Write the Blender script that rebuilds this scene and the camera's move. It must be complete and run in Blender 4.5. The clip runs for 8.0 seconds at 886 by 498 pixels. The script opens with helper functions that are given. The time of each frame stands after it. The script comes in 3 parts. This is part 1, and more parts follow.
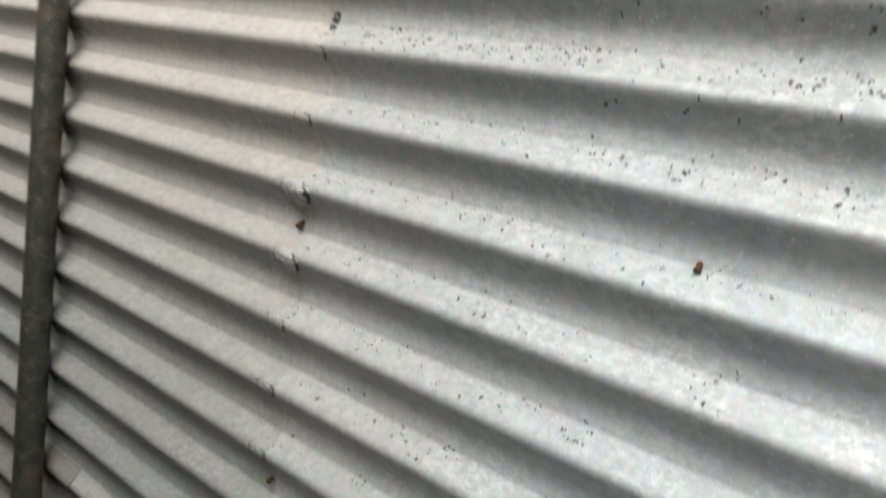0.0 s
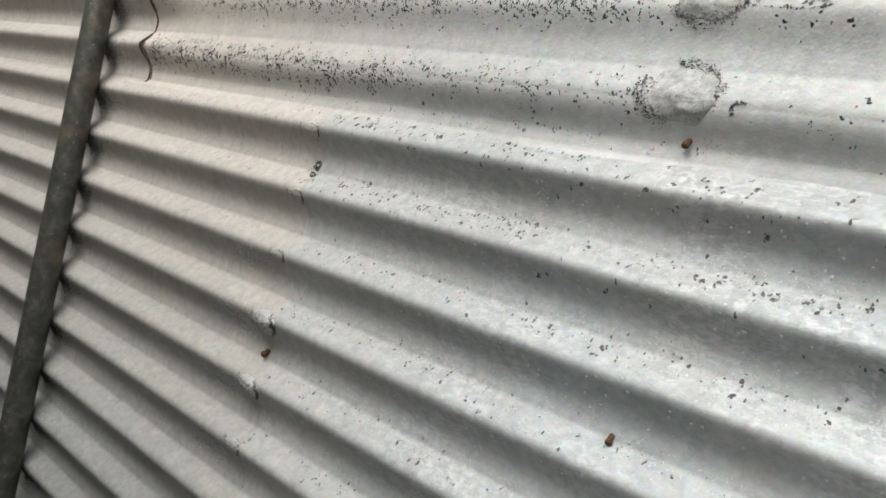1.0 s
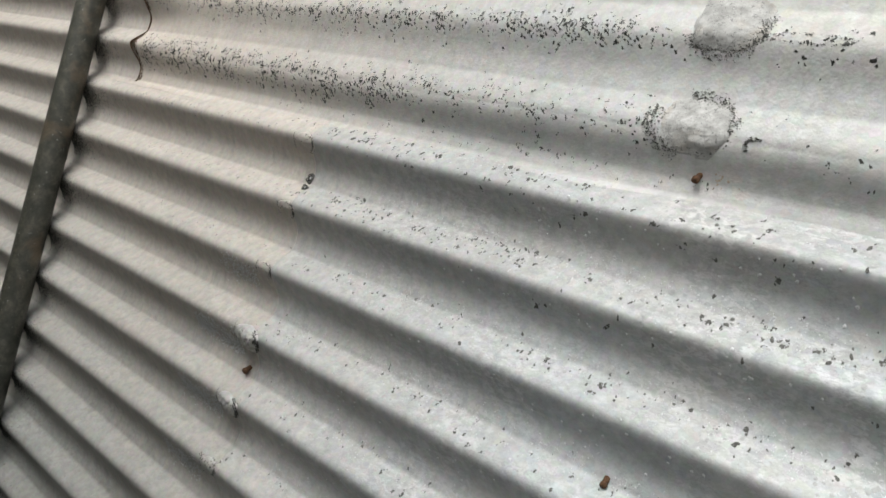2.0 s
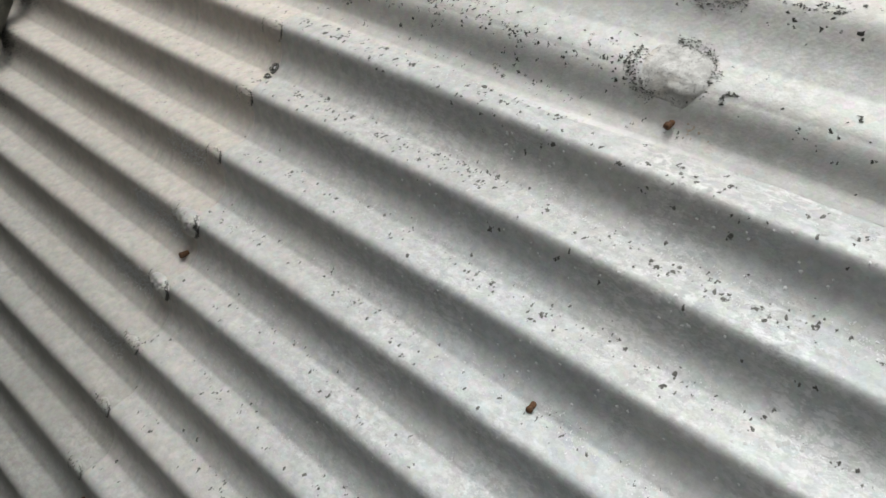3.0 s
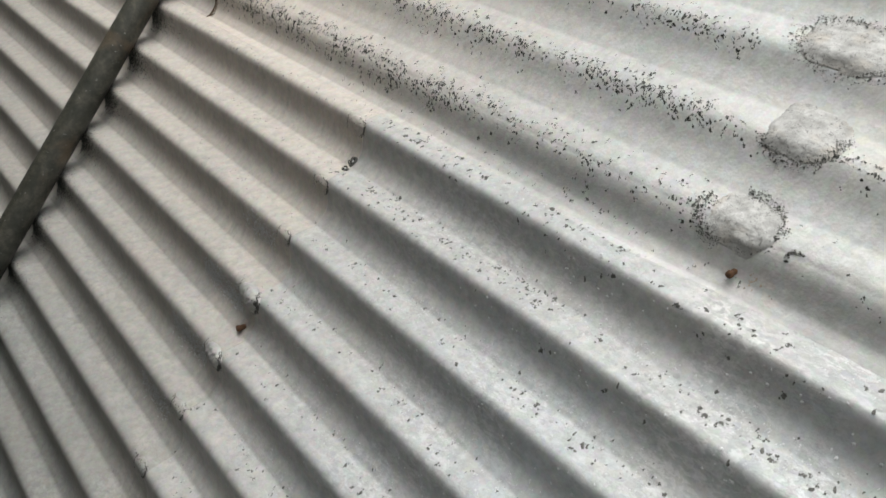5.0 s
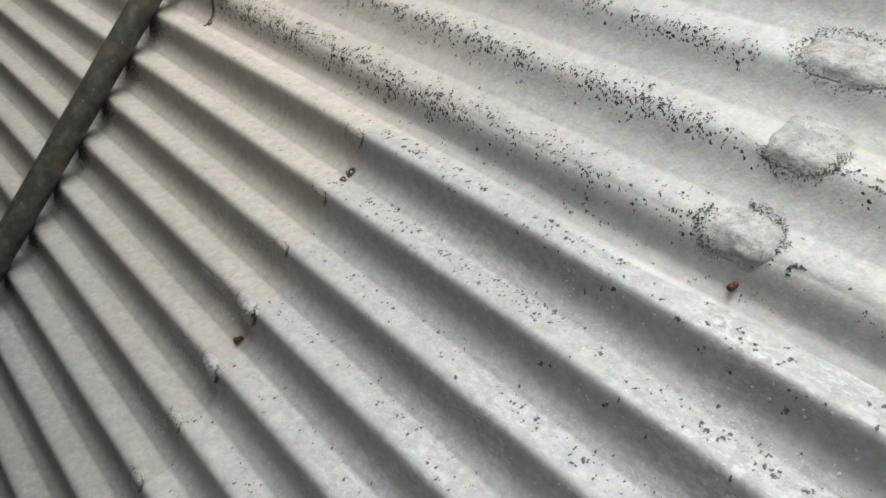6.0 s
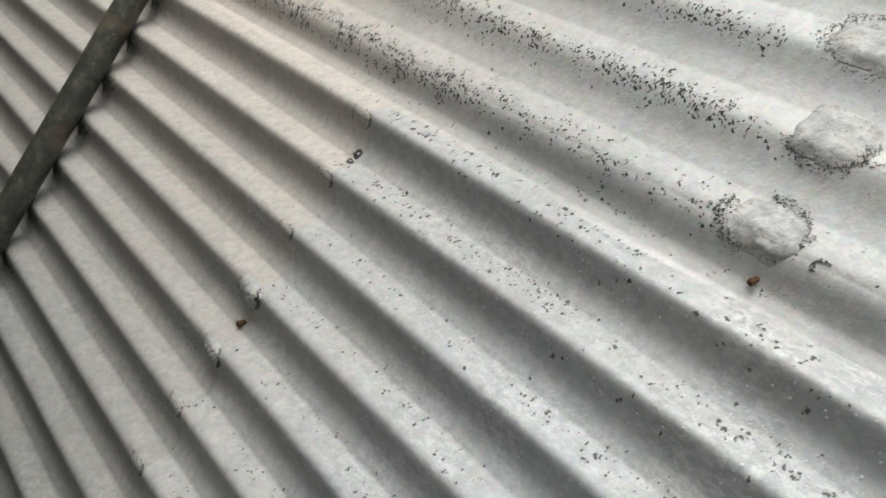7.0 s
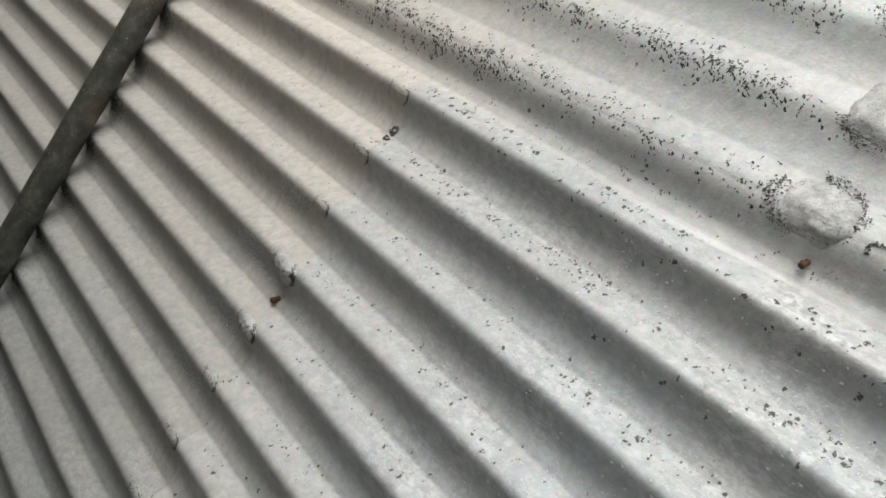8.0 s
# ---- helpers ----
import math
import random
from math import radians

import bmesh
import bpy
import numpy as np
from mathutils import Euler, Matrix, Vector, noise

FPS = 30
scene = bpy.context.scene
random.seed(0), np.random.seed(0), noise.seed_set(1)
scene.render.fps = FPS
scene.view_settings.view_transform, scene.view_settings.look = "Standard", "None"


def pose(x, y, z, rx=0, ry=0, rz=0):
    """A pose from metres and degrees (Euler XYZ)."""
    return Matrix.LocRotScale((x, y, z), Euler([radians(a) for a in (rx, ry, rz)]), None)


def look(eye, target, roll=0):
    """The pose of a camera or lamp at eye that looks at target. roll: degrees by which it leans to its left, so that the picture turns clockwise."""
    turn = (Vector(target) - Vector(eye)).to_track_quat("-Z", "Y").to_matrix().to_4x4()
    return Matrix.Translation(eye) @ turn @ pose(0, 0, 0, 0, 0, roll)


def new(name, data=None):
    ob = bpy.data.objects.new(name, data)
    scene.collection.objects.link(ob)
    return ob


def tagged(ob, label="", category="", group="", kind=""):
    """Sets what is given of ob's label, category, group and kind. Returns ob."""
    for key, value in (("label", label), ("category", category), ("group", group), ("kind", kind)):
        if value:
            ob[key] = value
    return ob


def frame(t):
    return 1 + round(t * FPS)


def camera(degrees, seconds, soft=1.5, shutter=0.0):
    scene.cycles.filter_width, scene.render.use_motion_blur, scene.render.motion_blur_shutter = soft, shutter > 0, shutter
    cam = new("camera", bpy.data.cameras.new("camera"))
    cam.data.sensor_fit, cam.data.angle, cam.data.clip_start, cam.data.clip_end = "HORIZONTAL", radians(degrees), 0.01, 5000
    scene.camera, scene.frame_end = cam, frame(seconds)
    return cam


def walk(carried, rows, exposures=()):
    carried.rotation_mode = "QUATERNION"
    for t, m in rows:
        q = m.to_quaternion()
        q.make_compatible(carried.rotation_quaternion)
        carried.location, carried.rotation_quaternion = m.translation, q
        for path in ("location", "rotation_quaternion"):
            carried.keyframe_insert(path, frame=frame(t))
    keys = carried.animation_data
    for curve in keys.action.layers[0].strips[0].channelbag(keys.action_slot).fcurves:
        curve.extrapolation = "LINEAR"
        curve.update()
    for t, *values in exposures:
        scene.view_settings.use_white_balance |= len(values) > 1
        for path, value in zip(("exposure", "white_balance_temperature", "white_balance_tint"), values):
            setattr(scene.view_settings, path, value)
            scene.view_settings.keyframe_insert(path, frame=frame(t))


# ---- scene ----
# The wall lies in the plane y = 0 and runs along x; its ribs run along x too.
PITCH, AMP, Z0 = 0.0762, 0.0105, 1.45      # rib spacing, half depth, height of the lap's rib
TAU = 2 * math.pi

cam = camera(59.0, 8.0, soft=1.6, shutter=0.5)
walk(cam, [
    (0, pose(0.6599, -0.5803, 1.3088, 81.409, -11.206, 39.252)),
    (0.2, pose(0.6815, -0.5799, 1.3234, 83.213, -12.129, 41.507)),
    (0.5, pose(0.7000, -0.5771, 1.3449, 85.919, -13.644, 43.122)),
    (0.7, pose(0.7229, -0.5756, 1.3648, 87.398, -14.654, 42.868)),
    (1, pose(0.7322, -0.5777, 1.3703, 88.707, -15.560, 41.192)),
    (1.2, pose(0.7280, -0.5751, 1.3761, 88.630, -15.821, 40.906)),
    (2.3, pose(0.7002, -0.5669, 1.3809, 89.676, -19.104, 39.731)),
    (2.5, pose(0.6983, -0.5701, 1.3764, 89.065, -19.887, 39.257)),
    (2.7, pose(0.6893, -0.5717, 1.3733, 87.441, -21.870, 37.098)),
    (3, pose(0.6918, -0.5686, 1.3630, 86.105, -26.606, 35.328)),
    (3.2, pose(0.7001, -0.5638, 1.3654, 85.448, -26.682, 37.204)),
    (3.5, pose(0.7032, -0.5509, 1.3577, 83.698, -29.019, 37.877)),
    (3.7, pose(0.7106, -0.5564, 1.3618, 86.166, -29.989, 37.898)),
    (4, pose(0.7124, -0.5696, 1.3712, 88.252, -30.071, 37.933)),
    (4.2, pose(0.7032, -0.5803, 1.3703, 89.467, -31.740, 38.246)),
    (4.5, pose(0.6886, -0.5855, 1.3736, 88.779, -33.398, 40.352)),
    (5, pose(0.6852, -0.5880, 1.3862, 89.451, -33.750, 40.127)),
    (5.2, pose(0.6852, -0.5905, 1.3870, 89.696, -33.676, 40.267)),
    (6.3, pose(0.6716, -0.5847, 1.3956, 90.036, -33.740, 39.651)),
    (6.5, pose(0.6656, -0.5824, 1.3988, 89.338, -33.761, 39.514)),
    (7, pose(0.6568, -0.5810, 1.3911, 88.446, -34.566, 39.803)),
    (7.2, pose(0.6511, -0.5836, 1.3847, 87.882, -34.744, 40.415)),
    (7.5, pose(0.6436, -0.5889, 1.3801, 86.548, -35.119, 41.569)),
    (7.8, pose(0.6407, -0.5828, 1.3750, 86.444, -35.443, 41.709)),
    (8, pose(0.6424, -0.5829, 1.3784, 86.072, -35.288, 41.622)),
], ((0, 0.05), (0.5, 0.0), (1.2, -0.08), (2.4, -0.14), (8, -0.14)))

# ---- light: a bright overcast sky, partly cut off by added walls ----
world = bpy.data.worlds.new("world")
scene.world = world
world.use_nodes = True
wn, wl = world.node_tree.nodes, world.node_tree.links
wn.clear()
sky = wn.new("ShaderNodeTexSky")
sky.sky_type, sky.sun_disc = "NISHITA", False
sky.sun_elevation, sky.sun_rotation = radians(52), radians(181)
sky.air_density, sky.dust_density, sky.ozone_density = 1.0, 3.5, 1.0
back = wn.new("ShaderNodeBackground")
back.inputs["Strength"].default_value = 0.15
wout = wn.new("ShaderNodeOutputWorld")
grey = wn.new("ShaderNodeHueSaturation")
grey.inputs["Saturation"].default_value = 0.35
wl.new(sky.outputs[0], grey.inputs["Color"])
wl.new(grey.outputs[0], back.inputs[0])
wl.new(back.outputs[0], wout.inputs[0])

sun_data = bpy.data.lights.new("sun", "SUN")
sun_data.energy, sun_data.angle, sun_data.color = 3.1, radians(52), (1.0, 1.0, 0.957)
sun = new("sun", sun_data)
sun.matrix_world = look((-0.1, -3.2, 4.3), (0, 0, 0))


# ---- materials ----
class Nodes:
    """A node material and short calls to fill it."""

    def __init__(self, name):
        self.m = bpy.data.materials.new(name)
        self.m.use_nodes = True
        self.t = self.m.node_tree
        self.b = self.t.nodes["Principled BSDF"]
        self.co = self.t.nodes.new("ShaderNodeTexCoord").outputs["Object"]

    def put(self, node, socket, value):
        if hasattr(value, "is_output"):
            self.t.links.new(value, node.inputs[socket])
        else:
            node.inputs[socket].default_value = value

    def stretch(self, x, y, z):
        n = self.t.nodes.new("ShaderNodeMapping")
        self.put(n, "Vector", self.co)
        n.inputs["Scale"].default_value = (x, y, z)
        return n.outputs[0]

    def noise(self, scale, detail=4, rough=0.55, vector=None, warp=0.0):
        n = self.t.nodes.new("ShaderNodeTexNoise")
        self.put(n, "Vector", vector or self.co)
        self.put(n, "Scale", scale), self.put(n, "Detail", detail), self.put(n, "Roughness", rough), self.put(n, "Distortion", warp)
        return n.outputs["Fac"]

    def cells(self, scale, vector=None, out="Color"):
        n = self.t.nodes.new("ShaderNodeTexVoronoi")
        self.put(n, "Vector", vector or self.co), self.put(n, "Scale", scale)
        return n.outputs[out]

    def ramp(self, fac, *stops):
        n = self.t.nodes.new("ShaderNodeValToRGB")
        self.put(n, "Fac", fac)
        e = n.color_ramp.elements
        while len(e) < len(stops):
            e.new(0.5)
        for el, (p, c) in zip(e, stops):
            el.position = p
            el.color = (c, c, c, 1) if isinstance(c, (int, float)) else (*c, 1)
        return n.outputs[0]

    def mix(self, fac, a, b, how="MIX"):
        n = self.t.nodes.new("ShaderNodeMix")
        n.data_type, n.blend_type = "RGBA", how
        for i, v in ((0, fac), (6, a), (7, b)):
            if hasattr(v, "is_output"):
                self.t.links.new(v, n.inputs[i])
            else:
                n.inputs[i].default_value = v if i == 0 else (*v, 1) if len(v) == 3 else v
        return n.outputs[2]

    def math(self, how, a, b):
        n = self.t.nodes.new("ShaderNodeMath")
        n.operation = how
        self.put(n, 0, a), self.put(n, 1, b)
        return n.outputs[0]

    def bump(self, height, strength, distance=0.001, normal=None):
        n = self.t.nodes.new("ShaderNodeBump")
        self.put(n, "Height", height), self.put(n, "Strength", strength), self.put(n, "Distance", distance)
        if normal:
            self.put(n, "Normal", normal)
        return n.outputs[0]

    def done(self, color, rough, metal=0.0, normal=None, spec=0.5):
        self.put(self.b, "Base Color", color if hasattr(color, "is_output") else (*color, 1))
        self.put(self.b, "Roughness", rough), self.put(self.b, "Metallic", metal), self.put(self.b, "Specular IOR Level", spec)
        if normal:
            self.put(self.b, "Normal", normal)
        return self.m


def zinc(name, base, chalk, grain, mottle=0.3, light_tint=None, tint_span=(0, 1), axis=0, metal=0.20, gloss=0.50):
    """Weathered galvanised steel: spangle, chalky white oxide, grey stains and streaks that run down."""
    n = Nodes(name)
    tone = n.ramp(n.noise(3.2, 3), (0.3, tuple(c * 0.86 for c in base)), (0.7, tuple(c * 1.08 for c in base)))
    if light_tint:
        # warm light at one end and dimmer light low down, put into the colour
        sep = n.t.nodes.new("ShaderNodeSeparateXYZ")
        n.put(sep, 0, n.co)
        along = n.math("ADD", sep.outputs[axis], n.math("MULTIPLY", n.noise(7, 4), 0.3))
        span = n.math("DIVIDE", n.math("SUBTRACT", along, tint_span[0] + 0.15), tint_span[1] - tint_span[0])
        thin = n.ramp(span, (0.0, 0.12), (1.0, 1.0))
        tone = n.mix(n.ramp(span, (0.0, 1.0), (1.0, 0.0)), tone, light_tint)
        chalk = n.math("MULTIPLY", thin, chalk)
    spangle = n.cells(170, n.stretch(1, 1, 1))
    tone = n.mix(0.05, tone, spangle, "OVERLAY")
    streak = n.ramp(n.noise(34, 4, 0.6, n.stretch(1, 1, 0.12)), (0.42, 0.0), (0.72, 1.0))
    tone = n.mix(n.math("MULTIPLY", streak, 0.16), tone, tuple(c * 0.55 for c in base))
    flow = n.stretch(0.62, 1, 1.3)
    white = n.ramp(n.noise(150, 9, 0.72, flow, 0.5), (0.50, 0.0), (0.535, 1.0))
    where = n.ramp(n.noise(9, 3), (0.40, 0.0), (0.60, 1.0))
    tone = n.mix(n.math("MULTIPLY", n.math("MULTIPLY", white, where), n.math("MULTIPLY", chalk, 0.50)), tone, (0.70, 0.715, 0.72))
    worm = n.ramp(n.noise(190, 4, 0.6, flow, 0.9), (0.44, 0.0), (0.485, 1.0), (0.53, 0.0))
    torn = n.ramp(n.noise(17, 3), (0.46, 0.0), (0.60, 1.0))
    tone = n.mix(n.math("MULTIPLY", n.math("MULTIPLY", worm, torn), n.math("MULTIPLY", chalk, 0.42)), tone, (0.20, 0.205, 0.21))
    dirt = n.ramp(n.noise(230, 5, 0.7), (0.58, 0.0), (0.72, 1.0))
    tone = n.mix(n.math("MULTIPLY", n.math("MULTIPLY", dirt, where), 0.35), tone, (0.19, 0.19, 0.185))
    blot = n.ramp(n.noise(46, 4, 0.6), (0.61, 0.0), (0.70, 1.0))
    tone = n.mix(n.math("MULTIPLY", blot, 0.22), tone, (0.27, 0.28, 0.285))
    peach = n.ramp(n.noise(5.5, 4, 0.6, n.stretch(0.6, 1, 1.6)), (0.46, 0.0), (0.70, 1.0))
    tone = n.mix(n.math("MULTIPLY", peach, 0.17), tone, (0.57, 0.49, 0.41))
    mott = n.noise(95, 6, 0.66)
    tone = n.mix(mottle * 0.7, tone, n.ramp(mott, (0.28, 0.28), (0.72, 0.72)), "OVERLAY")
    speck = n.noise(430, 4, 0.7)
    tone = n.mix(0.12, tone, n.ramp(speck, (0.30, 0.3), (0.70, 0.7)), "OVERLAY")
    # short wipe marks that run across the ribs
    wipe = n.ramp(n.noise(150, 3, 0.6, n.stretch(1, 0.35, 0.35), 0.3), (0.50, 0.0), (0.66, 1.0))
    tone = n.mix(n.math("MULTIPLY", n.math("MULTIPLY", wipe, where), 0.20), tone, tuple(c * 0.62 for c in base))
    spot = n.ramp(n.noise(75, 3, 0.5), (0.63, 0.0), (0.665, 1.0))
    tone = n.mix(n.math("MULTIPLY", spot, 0.16), tone, tuple(c * 0.5 for c in base))
    rough = n.ramp(n.noise(60, 4), (0.3, gloss), (0.7, gloss + 0.14))
    fine = n.bump(n.noise(420, 3, 0.6), grain * 0.6, 0.0005)
    mid = n.bump(n.noise(120, 5, 0.62, n.stretch(1, 0.5, 0.5), 0.2), 0.42, 0.0013, fine)
    return n.done(tone, rough, metal, mid, 0.4)


def rust_metal():
    n = Nodes("rusty_iron")
    c = n.ramp(n.noise(420, 5, 0.7), (0.3, (0.028, 0.014, 0.008)), (0.5, (0.085, 0.040, 0.017)), (0.72, (0.17, 0.085, 0.035)))
    return n.done(c, 0.85, 0.0, n.bump(n.noise(700, 4), 0.7, 0.0008))


def dull(name, dark, light, scale, rough=0.9):
    n = Nodes(name)
    c = n.ramp(n.noise(scale, 4, 0.65), (0.3, dark), (0.7, light))
    return n.done(c, rough, 0.0, n.bump(n.noise(scale * 3, 3), 0.4, 0.0006))


def pipe_metal():
    n = Nodes("weathered_pipe")
    c = n.ramp(n.noise(55, 7, 0.75), (0.3, (0.031, 0.033, 0.026)), (0.5, (0.062, 0.062, 0.049)), (0.7, (0.130, 0.121, 0.094)))
    rusty = n.ramp(n.noise(15, 5, 0.6, warp=0.5), (0.54, 0.0), (0.68, 1.0))
    c = n.mix(n.math("MULTIPLY", rusty, 0.5), c, (0.19, 0.135, 0.085))
    pale = n.ramp(n.noise(130, 4, 0.6), (0.66, 0.0), (0.71, 1.0))
    c = n.mix(n.math("MULTIPLY", pale, 0.5), c, (0.26, 0.26, 0.24))
    return n.done(c, n.ramp(n.noise(40, 3), (0.3, 0.42), (0.7, 0.62)), 0.15, n.bump(n.noise(260, 6, 0.75), 0.6, 0.0010))


def oxide():
    """Crusted zinc on the mended spots: grey with white and nearly black grains."""
    n = Nodes("crusted_zinc")
    c = n.ramp(n.noise(70, 6, 0.66), (0.32, (0.31, 0.31, 0.295)), (0.5, (0.42, 0.42, 0.405)), (0.70, (0.56, 0.56, 0.545)))
    c = n.mix(n.math("MULTIPLY", n.ramp(n.noise(40, 3), (0.52, 0.0), (0.66, 1.0)), 0.4), c, (0.50, 0.44, 0.36))
    d = n.ramp(n.noise(300, 5, 0.72, warp=0.8), (0.56, 0.0), (0.62, 1.0))
    c = n.mix(n.math("MULTIPLY", d, 0.7), c, (0.15, 0.15, 0.145))
    return n.done(c, 0.6, 0.2, n.bump(n.noise(170, 6, 0.7), 0.7, 0.0018))


# ZINC_OLD, ZINC_PALE: warmer light painted in at the left; ZINC_WARM: dimmer light downward
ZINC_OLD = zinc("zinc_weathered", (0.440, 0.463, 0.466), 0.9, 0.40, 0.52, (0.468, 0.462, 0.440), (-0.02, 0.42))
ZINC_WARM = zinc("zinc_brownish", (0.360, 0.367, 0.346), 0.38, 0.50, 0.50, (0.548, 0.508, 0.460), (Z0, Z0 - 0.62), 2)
ZINC_DIRTY = zinc("zinc_muddy", (0.30, 0.28, 0.245), 0.25, 0.40, 0.4)
ZINC_CLEAN = zinc("zinc_clean_edge", (0.545, 0.556, 0.55), 0.3, 0.3, 0.3)
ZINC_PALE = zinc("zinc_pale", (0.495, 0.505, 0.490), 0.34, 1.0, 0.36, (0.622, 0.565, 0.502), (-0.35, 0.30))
CHALK = dull("white_zinc_crust", (0.44, 0.455, 0.46), (0.60, 0.61, 0.61), 200, 0.7)
RUST, PIPE, CRUST = rust_metal(), pipe_metal(), oxide()
# for lichen, and for the flecks that draw contact shade at the pole
FLECK = dull("black_lichen_and_shade", (0.032, 0.034, 0.030), (0.10, 0.102, 0.094), 260)
PIT = dull("grey_grime", (0.33, 0.337, 0.335), (0.45, 0.457, 0.45), 240)
# for pits and grains, and for shade drawn round the rivets
GRIT_SHADE = dull("dark_grit_and_shade", (0.050, 0.050, 0.046), (0.15, 0.15, 0.138), 300)
EDGE_RUST = dull("rusty_edge", (0.03, 0.02, 0.013), (0.13, 0.072, 0.036), 160)
RED_RUST = dull("red_rust", (0.085, 0.034, 0.016), (0.20, 0.080, 0.036), 220)
HOLE = dull("hole_dark", (0.006, 0.006, 0.006), (0.012, 0.012, 0.011), 100, 1.0)
SOIL = dull("dusty_soil", (0.036, 0.035, 0.029), (0.075, 0.071, 0.059), 14)
BLOCKS = dull("grey_stucco", (0.115, 0.120, 0.105), (0.170, 0.175, 0.155), 5)
WHITE_SPOT = dull("pale_spatter", (0.30, 0.30, 0.28), (0.50, 0.50, 0.47), 300)
BROWN_STAIN = dull("brown_stain", (0.30, 0.23, 0.17), (0.44, 0.38, 0.31), 300)


# ---- helpers ----
def mesh_object(name, verts, faces, material, parent=None, label="", smooth=True):
    me = bpy.data.meshes.new(name)
    me.from_pydata(verts, [], faces)
    me.validate()
    me.materials.append(material)
    if smooth:
        me.polygons.foreach_set("use_smooth", [True] * len(me.polygons))
    me.update()
    ob = new(name, me)
    if parent:
        ob.parent = parent
    if label:
        tagged(ob, label)
    return ob


def part(name, bm, material, parent=None, label="", smooth=True):
    bmesh.ops.recalc_face_normals(bm, faces=bm.faces)
    me = bpy.data.meshes.new(name)
    bm.to_mesh(me)
    bm.free()
    me.materials.append(material)
    if smooth:
        me.polygons.foreach_set("use_smooth", [True] * len(me.polygons))
    ob = new(name, me)
    if parent:
        ob.parent = parent
    if label:
        tagged(ob, label)
    return ob


def n3(x, y, z):
    return noise.noise(Vector((x, y, z)))


def warp(x, z):
    """Old sheets are not true: slow buckles of about a millimetre."""
    return 0.0011 * n3(x * 2.3, z * 3.1, 0.7) + 0.0006 * n3(x * 9, z * 11, 4.2)


def depth(x, h):
    """The pale upper sheet has shallower ribs than the old ones."""
    if x < -0.46 or h < 0.15 * PITCH:
        return AMP
    k = min(1.0, max(0.0, (x + 0.46) / 0.10)) * min(1.0, max(0.0, (h / PITCH - 0.50) / 0.42))
    return AMP - 0.0072 * k


def rolled():
    """One rib from ridge to ridge, going down: under-flank, rounded furrow, crease, straight upper flank."""
    u = np.linspace(-0.5, 1.5, 1601)
    y = np.interp((u - 0.03) % 1.0 + 0.03, (0.03, 0.19, 0.37, 0.47, 0.55, 0.69, 1.03), (1, 0.18, -0.82, -0.98, -1.0, -0.84, 1))
    ease = []
    for width in (0.068, 0.016):
        k = np.exp(-0.5 * (np.linspace(-0.2, 0.2, 321) / width) ** 2)
        ease.append(np.convolve(y, k / k.sum(), "same"))
    w = np.exp(-0.5 * ((u - 0.69) / 0.06) ** 2)
    y = (ease[0] * (1 - w) + ease[1] * w)[400:1201]
    return 2 * (y - y.min()) / (y.max() - y.min()) - 1


PROFILE = rolled()


def rib(h):
    """The rolled profile: 1 on the ridge and -1 in the furrow."""
    u = (-h / PITCH) % 1.0 * 800
    i = min(799, int(u))
    return float(PROFILE[i] + (PROFILE[i + 1] - PROFILE[i]) * (u - i))


def skin(x, h, lift=0.0):
    """A point of the ribbed face at x and h metres above the lap's rib."""
    ripple = 0.0016 * n3(x * 1.7, 2.0 + 7 * round(h / PITCH), 9.1)
    return Vector((x, -(AMP if lift < 0.0008 else depth(x, h)) * rib(h + ripple) - lift + warp(x, h), Z0 + h))


def slope(h):
    """The face's outward normal and the way down it."""
    g = -AMP * (rib(h + 0.0004) - rib(h - 0.0004)) / 0.0008
    n = Vector((0, -1, g)).normalized()
    down = Vector((0, -n.z, n.y)).normalized()
    return n, (down if down.z < 0 else -down)


# ---- the ground, and unseen walls added to block light ----
def slab(name, x0, x1, y0, y1, z0, z1, material):
    bm = bmesh.new()
    bmesh.ops.create_cube(bm, size=1, matrix=Matrix.Translation(((x0 + x1) / 2, (y0 + y1) / 2, (z0 + z1) / 2)) @ Matrix.Diagonal((x1 - x0, y1 - y0, z1 - z0, 1)))
    return part(name, bm, material, smooth=False)


def ground():
    bm = bmesh.new()
    bmesh.ops.create_grid(bm, x_segments=60, y_segments=60, size=60)
    for v in bm.verts:
        v.co.z = 0.012 * n3(v.co.x * 0.8, v.co.y * 0.8, 1)
    return part("ground", bm, SOIL)


tagged(ground(), "dusty grey-brown bare soil at the foot of the wall", "ground", kind="structure")
# two unseen walls, added so that the lower left gets less light
tagged(slab("light_block_front", -1.84, 0.55, -1.26, -1.10, -0.05, 2.15, BLOCKS), "unseen plain grey stucco wall added to block light from the front", "wall", kind="structure")
tagged(slab("light_block_left", -1.84, -1.70, -1.09, 0.02, -0.05, 3.2, BLOCKS), "unseen plain grey stucco wall added to block light from the left", "wall", kind="structure")


# ---- the ribbed wall: overlapping sheets in rows ten ribs high ----
wall = tagged(new("wall_1"), "wall of overlapping galvanised corrugated iron sheets", "wall", kind="structure")


